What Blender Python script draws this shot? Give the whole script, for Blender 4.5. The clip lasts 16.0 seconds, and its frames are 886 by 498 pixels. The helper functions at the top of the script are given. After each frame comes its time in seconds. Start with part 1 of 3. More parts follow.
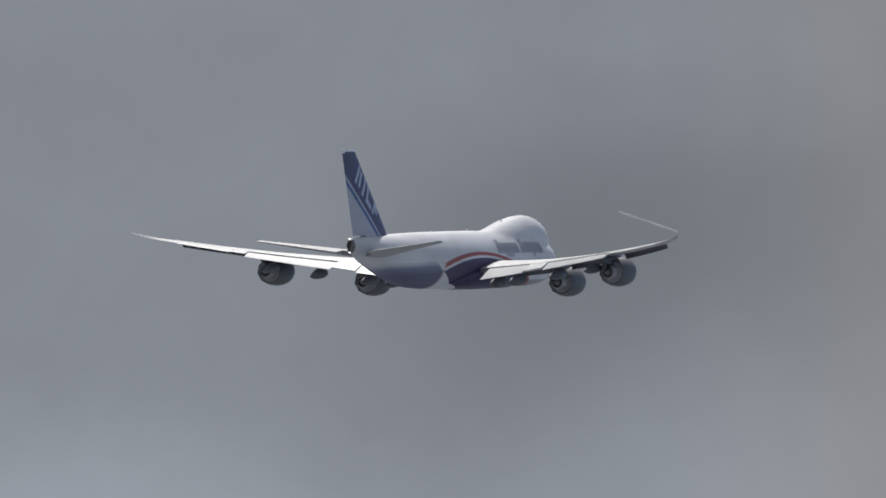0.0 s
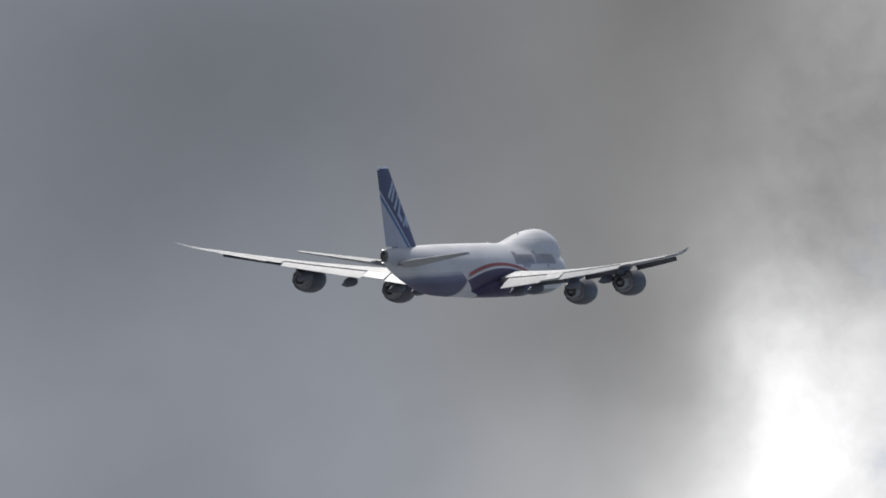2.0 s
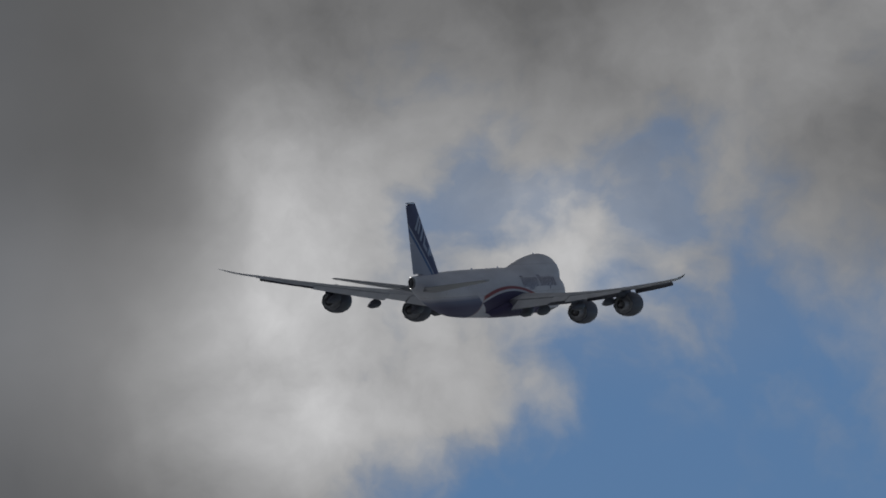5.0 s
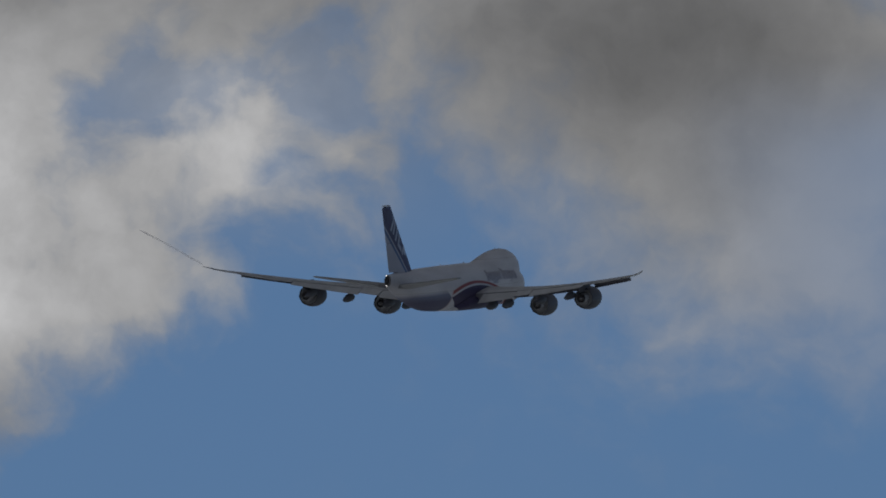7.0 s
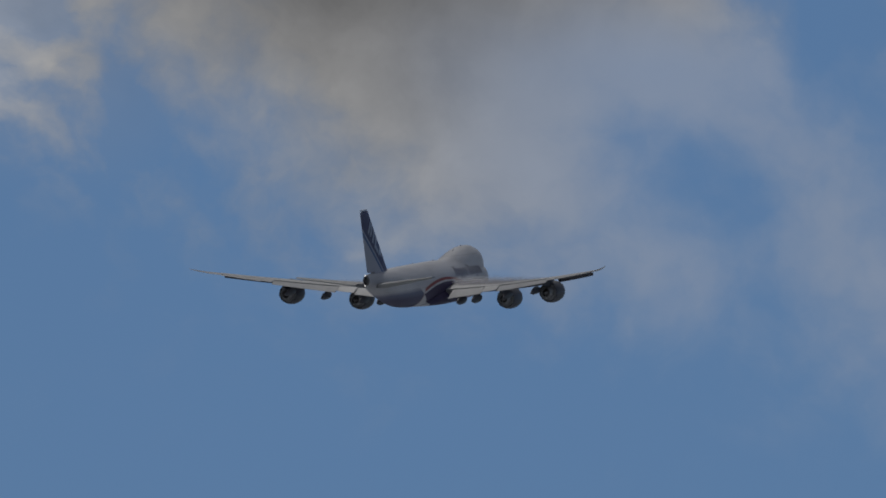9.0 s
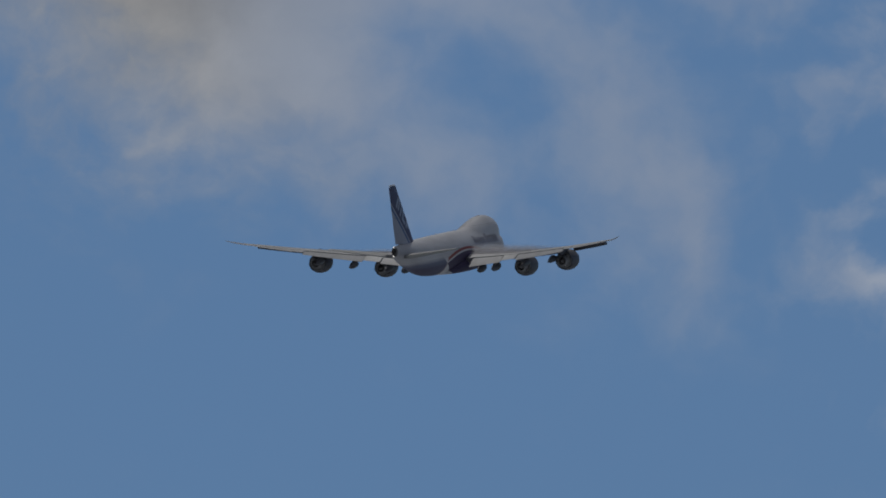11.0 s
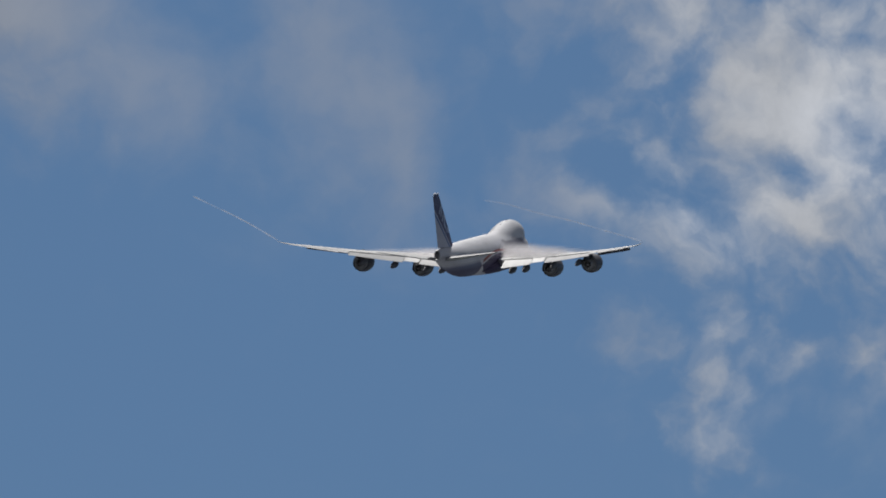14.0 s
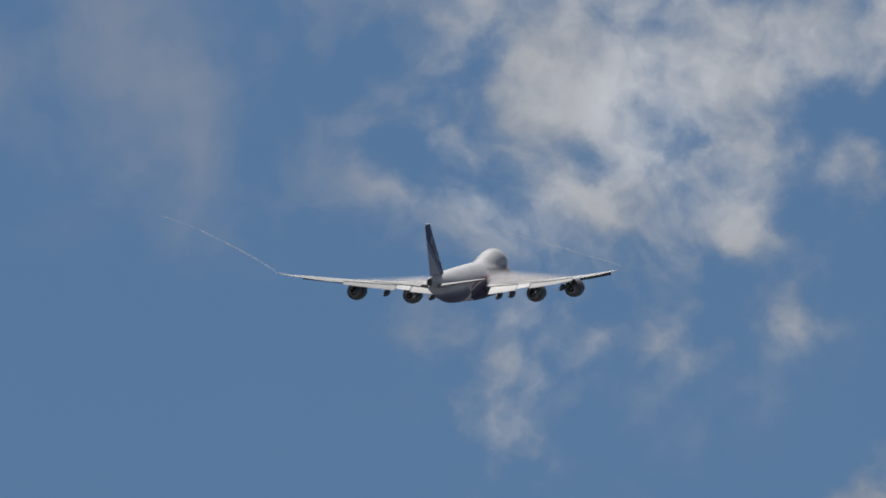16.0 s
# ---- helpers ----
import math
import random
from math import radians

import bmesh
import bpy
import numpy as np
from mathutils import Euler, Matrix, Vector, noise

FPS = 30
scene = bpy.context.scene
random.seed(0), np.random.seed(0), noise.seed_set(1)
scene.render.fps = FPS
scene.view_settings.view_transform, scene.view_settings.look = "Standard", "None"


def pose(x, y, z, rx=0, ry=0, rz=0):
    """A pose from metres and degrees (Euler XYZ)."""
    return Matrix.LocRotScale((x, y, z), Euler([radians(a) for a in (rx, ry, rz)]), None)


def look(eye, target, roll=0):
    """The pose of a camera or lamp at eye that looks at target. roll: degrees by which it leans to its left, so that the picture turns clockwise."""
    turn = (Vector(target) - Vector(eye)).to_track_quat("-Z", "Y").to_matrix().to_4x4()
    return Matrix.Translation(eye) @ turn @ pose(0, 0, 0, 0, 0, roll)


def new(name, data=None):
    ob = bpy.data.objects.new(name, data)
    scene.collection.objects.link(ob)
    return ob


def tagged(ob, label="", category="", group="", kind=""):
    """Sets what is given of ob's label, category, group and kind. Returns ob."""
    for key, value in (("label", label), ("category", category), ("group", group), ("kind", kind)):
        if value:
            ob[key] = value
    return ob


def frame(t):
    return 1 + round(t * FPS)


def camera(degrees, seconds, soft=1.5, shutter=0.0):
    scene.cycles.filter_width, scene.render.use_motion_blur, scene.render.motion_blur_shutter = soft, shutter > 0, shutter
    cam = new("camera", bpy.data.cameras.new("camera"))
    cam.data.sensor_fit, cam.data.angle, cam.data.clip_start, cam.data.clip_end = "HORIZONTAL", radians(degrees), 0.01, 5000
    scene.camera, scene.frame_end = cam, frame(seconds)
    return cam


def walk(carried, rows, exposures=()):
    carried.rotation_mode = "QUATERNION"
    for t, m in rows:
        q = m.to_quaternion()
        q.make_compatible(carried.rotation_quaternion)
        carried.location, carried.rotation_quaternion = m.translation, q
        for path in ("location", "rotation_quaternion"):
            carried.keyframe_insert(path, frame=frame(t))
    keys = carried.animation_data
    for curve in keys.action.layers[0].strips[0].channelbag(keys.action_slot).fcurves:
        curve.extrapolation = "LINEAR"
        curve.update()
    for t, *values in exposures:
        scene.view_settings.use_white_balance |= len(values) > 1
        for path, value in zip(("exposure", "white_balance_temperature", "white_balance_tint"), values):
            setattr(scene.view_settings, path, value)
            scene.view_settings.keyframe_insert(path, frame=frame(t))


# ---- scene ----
import itertools

# ---------------------------------------------------------------- camera
EYE = Vector((0.0, 0.0, 1.7))
cam = camera(2.4776, 16.0, soft=1.75)


def heading(az, el):
    """Unit vector for a bearing (degrees to the right of +Y) and an elevation."""
    a, e = radians(az), radians(el)
    return Vector((math.sin(a) * math.cos(e), math.cos(a) * math.cos(e), math.sin(e)))


PAN = [
    (0, -3.8974, 14.4543), (0.5, -3.6096, 14.3266), (1, -3.3180, 14.2141), (1.5, -3.0285, 14.1054), (2, -2.7939,
    14.0091), (2.5, -2.5259, 13.9205), (3, -2.2530, 13.8351), (3.5, -2.0055, 13.7321), (6, -0.8603, 13.3640),
    (6.5, -0.6012, 13.2728), (7, -0.3836, 13.1957), (7.5, -0.1931, 13.1432), (8, 0.0061, 13.0947), (8.5, 0.2510,
    13.0056), (9, 0.4738, 12.9427), (9.5, 0.6283, 12.8841), (10, 0.7739, 12.8037), (10.2, 0.8346, 12.7654), (12.3,
    1.4883, 12.5798), (12.5, 1.5213, 12.5698), (13, 1.6364, 12.5154), (13.5, 1.7758, 12.4532), (14, 1.9447,
    12.4318), (14.5, 2.0995, 12.4397), (15, 2.2343, 12.4393), (15.5, 2.3736, 12.4214), (16, 2.5347, 12.3924),
]
EXPOSURE = [(0, 1.2), (1.5, 1.15), (2.5, 0.86), (3.0, 0.57), (3.5, 0.40), (6, -0.1), (7, -0.08), (8, 0.0), (14.5, 0.0), (16, -0.08)]
walk(cam, [(t, look(EYE, EYE + 100 * heading(az, el))) for t, az, el in PAN], EXPOSURE)

# ---------------------------------------------------------------- daylight
SUN_AZ, SUN_EL = -5.0, 58.0
sun = new("sun", bpy.data.lights.new("sun", "SUN"))
sun.data.energy, sun.data.angle, sun.data.color = 3.2, radians(0.8), (1.0, 0.965, 0.92)
sun.matrix_world = look((0, 0, 0), -heading(SUN_AZ, SUN_EL))

world = bpy.data.worlds.new("sky")
scene.world = world
world.use_nodes = True
wn, wl = world.node_tree.nodes, world.node_tree.links
wn.clear()


def wnode(kind, **props):
    n = wn.new(kind)
    for key, value in props.items():
        setattr_plain(n, key, value)
    return n


def setattr_plain(n, key, value):
    if key == "operation":
        n.operation = value
    elif key == "data_type":
        n.data_type = value
    elif key == "interpolation_type":
        n.interpolation_type = value
    elif key == "vector_type":
        n.vector_type = value


def feed(sock, value):
    if isinstance(value, bpy.types.NodeSocket):
        wl.new(value, sock)
    else:
        sock.default_value = value


def wmath(op, a, b=0.0, c=0.0):
    n = wnode("ShaderNodeMath", operation=op)
    for s, v in zip(n.inputs, (a, b, c)):
        feed(s, v)
    return n.outputs[0]


def wvec(op, a, b):
    n = wnode("ShaderNodeVectorMath", operation=op)
    feed(n.inputs[0], a)
    feed(n.inputs[1], b)
    return n.outputs["Value"] if op in ("DOT_PRODUCT", "LENGTH") else n.outputs[0]


def wrange(v, lo, hi, a=0.0, b=1.0):
    n = wnode("ShaderNodeMapRange", interpolation_type="SMOOTHSTEP")
    for s, x in zip(n.inputs, (v, lo, hi, a, b)):
        feed(s, x)
    return n.outputs[0]


def wnoise(vec, scale, detail=4.0, rough=0.55, colour=False):
    n = wnode("ShaderNodeTexNoise")
    feed(n.inputs["Vector"], vec)
    n.inputs["Scale"].default_value = scale
    n.inputs["Detail"].default_value = detail
    n.inputs["Roughness"].default_value = rough
    return n.outputs["Color"] if colour else n.outputs[0]


def wmix(f, a, b):
    n = wnode("ShaderNodeMix", data_type="RGBA")
    feed(n.inputs[0], f)
    feed(n.inputs[6], a)
    feed(n.inputs[7], b)
    return n.outputs[2]


# Sky coordinates: U to the right, V up, in units of 2.26 degrees about one bearing.
mid = heading(-0.657, 13.270)
east = Vector((mid.y, -mid.x, 0)).normalized()
up = east.cross(mid)
K = 23.12
coord = wn.new("ShaderNodeTexCoord").outputs["Generated"]
dirn = wvec("NORMALIZE", coord, (0, 0, 0))
comb = wn.new("ShaderNodeCombineXYZ")
for i, ax in enumerate((east, up, mid)):
    wl.new(wmath("MULTIPLY", wvec("DOT_PRODUCT", dirn, tuple(ax)), K), comb.inputs[i])
uvw = comb.outputs[0]
warp1 = wvec("SUBTRACT", wnoise(uvw, 3.2, 3.0, 0.5, True), (0.5, 0.5, 0.5))
warp2 = wvec("SUBTRACT", wnoise(uvw, 11.0, 5.0, 0.6, True), (0.5, 0.5, 0.5))
warped = wvec("ADD", wvec("ADD", uvw, wvec("MULTIPLY", warp1, (0.10, 0.09, 0))), wvec("MULTIPLY", warp2, (0.05, 0.05, 0)))
soft_uv = wvec("ADD", uvw, wvec("MULTIPLY", warp1, (0.14, 0.10, 0)))
fine = wmath("SUBTRACT", wnoise(warped, 6.0, 7.0, 0.55), 0.5)
wisps = wmath("MULTIPLY", wmath("SUBTRACT", wnoise(warped, 15.0, 4.0, 0.5), 0.5), 0.6)
billow = wmath("SUBTRACT", wnoise(warped, 4.0, 6.0, 0.58), 0.5)


def blob(u, v, ru, rv, turn=0.0, ragged=True):
    """A soft elliptical mass of cloud, 1 at its middle and 0 at its rim."""
    m = wn.new("ShaderNodeMapping")
    m.vector_type = "TEXTURE"
    feed(m.inputs["Vector"], warped if ragged else soft_uv)
    m.inputs["Location"].default_value = (u, v, 0)
    m.inputs["Rotation"].default_value = (0, 0, radians(turn))
    m.inputs["Scale"].default_value = (ru, rv, 1e6)
    return wrange(wvec("LENGTH", m.outputs[0], (0, 0, 0)), 1.0, 0.0)


def total(*terms):
    out = 0.0
    for amount, b in terms:
        out = wmath("MULTIPLY_ADD", b, amount, out)
    return out


# Cover: how thick the cloud stands in front of the blue, mass by mass from left to right.
wsep = wn.new("ShaderNodeSeparateXYZ")
wl.new(warped, wsep.inputs[0])
ssep = wn.new("ShaderNodeSeparateXYZ")
wl.new(soft_uv, ssep.inputs[0])
deck = wrange(wsep.outputs[0], -0.30, -0.58)
high = wrange(wmath("MULTIPLY_ADD", wsep.outputs[0], -0.30, wsep.outputs[1]), 0.17, 0.40)
# the grey deck, the lit cloud at its edge and the torn thin cloud beside it
cover = total(
    (1.7, deck),
    (0.9, high),
    (1.20, blob(-0.41, 0.02, 0.32, 0.36)),
    (0.32, blob(-0.16, 0.12, 0.32, 0.26, 0, False)),
    (0.90, blob(-0.12, 0.46, 0.50, 0.26, 0, False)),
    (0.70, blob(-0.24, -0.06, 0.22, 0.16, 30)),
    (0.80, blob(-0.10, 0.075, 0.17, 0.13, 20)),
    (0.48, blob(-0.08, 0.24, 0.36, 0.15, 0, False)),
    (-0.38, blob(-0.19, 0.155, 0.14, 0.06, 5)),
    (-0.14, blob(-0.29, 0.12, 0.06, 0.08)),
    (-0.36, blob(-0.23, 0.26, 0.12, 0.09, -20)),
    (-0.45, blob(-0.012, 0.13, 0.07, 0.055)),
    (-0.42, blob(-0.066, 0.045, 0.06, 0.045, -20)),
    (-0.40, blob(-0.30, -0.29, 0.34, 0.10, 12)),
    (0.22, blob(0.02, 0.06, 0.18, 0.16, 0, False)),
)
# the dark-bellied cloud and the thin haze that trails from it
cover = wmath("ADD", cover, total(
    (1.15, blob(0.40, 0.22, 0.48, 0.27, -12, False)),
    (0.45, blob(0.16, 0.20, 0.24, 0.20, 0, False)),
    (0.62, blob(0.46, 0.00, 0.36, 0.24, -25, False)),
    (0.26, blob(0.50, 0.02, 0.62, 0.30, -8, False)),
    (0.56, blob(0.62, -0.15, 0.28, 0.15, -15, False)),
    (-0.34, blob(0.66, -0.01, 0.12, 0.08, -15, False)),
    (-0.42, blob(0.745, -0.085, 0.09, 0.09, 0, False)),
    (0.62, blob(0.70, 0.09, 0.18, 0.16, 0, False)),
    (-0.20, blob(0.88, 0.08, 0.07, 0.16, 0, False)),
    (0.62, blob(0.85, -0.05, 0.16, 0.16, 30)),
    (0.72, blob(0.935, -0.18, 0.14, 0.18, 24)),
    (-0.22, blob(0.56, -0.13, 0.20, 0.10, 0, False)),
    (0.22, blob(0.99, -0.27, 0.07, 0.12, 20, False)),
    (0.65, blob(1.03, 0.07, 0.12, 0.10)),
    (0.26, blob(0.14, 0.09, 0.22, 0.12, 0, False)),
))
# the white broken cloud that comes in last
cover = wmath("ADD", cover, total(
    (0.80, blob(1.43, -0.12, 0.30, 0.17, -8)),
    (0.58, blob(1.37, -0.21, 0.12, 0.17, 8)),
    (0.60, blob(1.45, -0.30, 0.12, 0.10)),
    (0.58, blob(1.68, -0.10, 0.24, 0.12)),
    (0.55, blob(1.59, -0.23, 0.11, 0.15)),
    (0.55, blob(1.595, -0.325, 0.08, 0.05, -20)),
    (-0.60, blob(1.424, -0.253, 0.045, 0.045)),
    (-0.35, blob(1.355, -0.17, 0.045, 0.035)),
    (-0.38, blob(1.525, -0.20, 0.07, 0.09)),
    (-0.30, blob(1.31, -0.13, 0.05, 0.05)),
    (0.50, blob(1.17, -0.285, 0.13, 0.045, -28)),
    (0.66, blob(1.275, -0.345, 0.12, 0.07, -30)),
))
cover = wmath("ADD", cover, total(
    (0.26, blob(1.33, -0.40, 0.16, 0.14, 0)),
    (0.58, blob(1.318, -0.50, 0.07, 0.09, -25)),
    (0.30, blob(1.36, -0.58, 0.06, 0.06)),
    (0.15, blob(1.20, -0.42, 0.13, 0.06, -25)),
    (0.42, blob(1.16, -0.07, 0.14, 0.06, 0)),
    (0.60, blob(1.745, -0.27, 0.08, 0.10)),
    (0.20, blob(1.645, -0.41, 0.09, 0.08)),
    (0.14, blob(1.51, -0.45, 0.08, 0.06)),
    (0.70, blob(1.76, -0.63, 0.11, 0.09, 30)),
))
# Away from the watched part of the sky broken cloud goes on.
away = wrange(wvec("LENGTH", wvec("MULTIPLY", uvw, (0.40, 0.75, 0)), (0, 0, 0)), 1.0, 1.6)
broken = wrange(wnoise(dirn, 3.0, 6.0, 0.55), 0.50, 0.70)
cover = wmath("MULTIPLY_ADD", wmath("MULTIPLY", away, broken), 1.0, cover)
# a breath of haze between the masses
cover = wmath("ADD", cover, total((0.24, blob(0.75, 0.02, 1.3, 0.55, -10, False)), (0.12, blob(1.45, -0.30, 0.50, 0.36, 0, False))))
hazy = wmath("MULTIPLY", wrange(ssep.outputs[0], 0.0, 0.2), wrange(ssep.outputs[0], 1.15, 1.0))
sheer = wmath("MULTIPLY", wrange(ssep.outputs[0], 0.30, 0.72), wrange(ssep.outputs[0], 1.30, 1.10))
sheer = wmath("MULTIPLY", sheer, wrange(ssep.outputs[1], 0.20, 0.06))
ragged = wmath("ADD", wmath("MULTIPLY", billow, 0.75), wmath("MULTIPLY", wmath("MULTIPLY_ADD", wisps, wmath("MULTIPLY_ADD", wrange(ssep.outputs[0], 0.95, 1.2), 0.6, 1.9), fine), 1.25))
ragged = wmath("MULTIPLY", ragged, wmath("MULTIPLY_ADD", hazy, -0.32, 1.0))
veil = wrange(wmath("ADD", cover, ragged), 0.0, 1.2)
veil = wmath("MULTIPLY", wmath("MULTIPLY", veil, wmath("MULTIPLY_ADD", sheer, -0.50, 1.0)), wrange(cover, -0.05, 0.2))
# thin scud that greys the gaps between the torn clouds
scud = wmath("MULTIPLY", blob(-0.13, 0.19, 0.46, 0.32, 0, False), wmath("MULTIPLY_ADD", billow, 0.9, 0.62))
veil = wmath("MAXIMUM", veil, scud)

# Light coming through the cloud: bright thin rims, dark thick bases.
glow = total(
    (0.17, blob(-0.37, -0.01, 0.31, 0.42, 0, False)),
    (0.15, blob(-0.45, 0.05, 0.14, 0.30, 6, False)),
    (-0.12, blob(-0.20, 0.46, 0.50, 0.32, 0, False)),
    (-0.030, blob(-1.05, 0.46, 0.46, 0.30, 0, False)),
    (0.035, blob(-0.82, -0.02, 0.40, 0.26, 0, False)),
    (0.022, blob(-0.95, 0.22, 0.34, 0.34, 0, False)),
    (0.21, blob(-0.11, 0.08, 0.17, 0.14, 30)),
    (-0.10, blob(-0.45, -0.23, 0.30, 0.14, 0, False)),
    (-0.13, blob(0.40, 0.20, 0.42, 0.24, -10, False)),
    (0.05, blob(0.50, -0.12, 0.30, 0.13, 0, False)),
    (0.055, blob(-0.68, 0.02, 0.24, 0.22, 0, False)),
    (0.17, blob(1.48, -0.16, 0.44, 0.30, 0, False)),
    (0.19, blob(1.28, -0.34, 0.20, 0.12, -30, False)),
    (0.10, blob(1.32, -0.50, 0.14, 0.14, 0, False)),
    (-0.05, blob(-0.42, 0.68, 0.40, 0.28, 0, False)),
    (0.06, blob(-1.75, 0.05, 0.80, 0.34, 0, False)),
)
left = wrange(wmath("MULTIPLY_ADD", ssep.outputs[1], -0.18, ssep.outputs[0]), -0.44, -0.73)
base = wmath("MULTIPLY_ADD", left, -0.150, 0.26)
far_right = wrange(ssep.outputs[0], 0.95, 1.2)
base = wmath("MULTIPLY_ADD", far_right, 0.07, base)
base = wmath("MULTIPLY_ADD", away, wmath("SUBTRACT", 0.12, base), base)
lum = wmath("ADD", base, glow)
lum = wmath("MULTIPLY", lum, wmath("MULTIPLY_ADD", wmath("MULTIPLY_ADD", wisps, 1.1, wmath("MULTIPLY_ADD", billow, 0.6, wmath("MULTIPLY", fine, 1.6))), wmath("MULTIPLY_ADD", left, -0.54, 0.64), 1.0))
lum = wmath("MAXIMUM", lum, 0.06)
lumc = wn.new("ShaderNodeCombineXYZ")
for i in range(3):
    wl.new(lum, lumc.inputs[i])
cool = wrange(ssep.outputs[0], -0.58, -1.05)
cloud_tint = wmix(far_right, wmix(cool, (1.0, 1.0, 1.012, 1), (0.91, 0.985, 1.12, 1)), (0.955, 1.0, 1.085, 1))
cloud_col = wvec("MULTIPLY", lumc.outputs[0], cloud_tint)
# the thin cloud to the right scatters more of the light than it hides
cloud_col = wmix(wmath("MULTIPLY", sheer, 0.85), cloud_col, (0.315, 0.335, 0.385, 1))

sky = wn.new("ShaderNodeTexSky")
sky.sky_type, sky.sun_disc = "NISHITA", False
sky.sun_elevation, sky.sun_rotation = radians(SUN_EL), radians(SUN_AZ)
sky.air_density, sky.dust_density, sky.ozone_density = 1.0, 0.2, 2.0
SKY_STRENGTH = 0.080
blue = wvec("MULTIPLY", sky.outputs[0], (0.36 * SKY_STRENGTH, 0.455 * SKY_STRENGTH, 0.555 * SKY_STRENGTH))
back = wn.new("ShaderNodeBackground")
wl.new(wmix(veil, blue, cloud_col), back.inputs["Color"])
wl.new(back.outputs[0], wn.new("ShaderNodeOutputWorld").inputs["Surface"])


# ---------------------------------------------------------------- materials
def material(name):
    m = bpy.data.materials.new(name)
    m.use_nodes = True
    n, l = m.node_tree.nodes, m.node_tree.links
    return m, n, l, n["Principled BSDF"]


def mmath(n, l, op, a, b=0.0, c=0.0):
    x = n.new("ShaderNodeMath")
    x.operation = op
    for s, v in zip(x.inputs, (a, b, c)):
        if isinstance(v, bpy.types.NodeSocket):
            l.new(v, s)
        else:
            s.default_value = v
    return x.outputs[0]


def mstep(n, l, v, lo, hi):
    x = n.new("ShaderNodeMapRange")
    for s, val in zip(x.inputs, (v, lo, hi, 0.0, 1.0)):
        if isinstance(val, bpy.types.NodeSocket):
            l.new(val, s)
        else:
            s.default_value = val
    return x.outputs[0]


def mmix(n, l, f, a, b):
    x = n.new("ShaderNodeMix")
    x.data_type = "RGBA"
    for i, v in ((0, f), (6, a), (7, b)):
        if isinstance(v, bpy.types.NodeSocket):
            l.new(v, x.inputs[i])
        else:
            x.inputs[i].default_value = v if i == 0 else (*v, 1)
    return x.outputs[2]


def weathered(n, l, bsdf, colour, dirt=0.18, scale=0.6, rough=0.35, streak=(1.0, 0.25, 1.0)):
    """Paint with soft stains drawn out along the airflow, and a faint grain."""
    tc = n.new("ShaderNodeTexCoord")
    mp = n.new("ShaderNodeMapping")
    mp.inputs["Scale"].default_value = streak
    l.new(tc.outputs["Object"], mp.inputs["Vector"])
    big = n.new("ShaderNodeTexNoise")
    big.inputs["Scale"].default_value, big.inputs["Detail"].default_value = scale, 5
    l.new(mp.outputs[0], big.inputs["Vector"])
    small = n.new("ShaderNodeTexNoise")
    small.inputs["Scale"].default_value, small.inputs["Detail"].default_value = 9.0, 3
    l.new(tc.outputs["Object"], small.inputs["Vector"])
    f = mmath(n, l, "MULTIPLY_ADD", mstep(n, l, big.outputs[0], 0.42, 0.72), dirt, mmath(n, l, "MULTIPLY", small.outputs[0], 0.06))
    if isinstance(colour, bpy.types.NodeSocket):
        x = n.new("ShaderNodeMix")
        x.data_type, x.blend_type = "RGBA", "MULTIPLY"
        x.inputs[7].default_value = (0.45, 0.455, 0.47, 1)
        l.new(f, x.inputs[0])
        l.new(colour, x.inputs[6])
        out = x.outputs[2]
    else:
        out = mmix(n, l, f, colour, tuple(c * 0.45 for c in colour))
    l.new(out, bsdf.inputs["Base Color"])
    l.new(mmath(n, l, "MULTIPLY_ADD", small.outputs[0], 0.15, rough - 0.07), bsdf.inputs["Roughness"])
    bump = n.new("ShaderNodeBump")
    bump.inputs["Strength"].default_value, bump.inputs["Distance"].default_value = 0.15, 0.02
    l.new(big.outputs[0], bump.inputs["Height"])
    l.new(bump.outputs[0], bsdf.inputs["Normal"])
    return tc


def paint(name, colour, dirt=0.18, rough=0.35, metal=0.0, scale=0.6):
    m, n, l, b = material(name)
    weathered(n, l, b, colour, dirt, scale, rough)
    b.inputs["Metallic"].default_value = metal
    return m


WHITE, NAVY, TEAL, RED, GREY = (0.70, 0.71, 0.77), (0.055, 0.042, 0.120), (0.055, 0.10, 0.26), (0.36, 0.085, 0.085), (0.34, 0.36, 0.39)


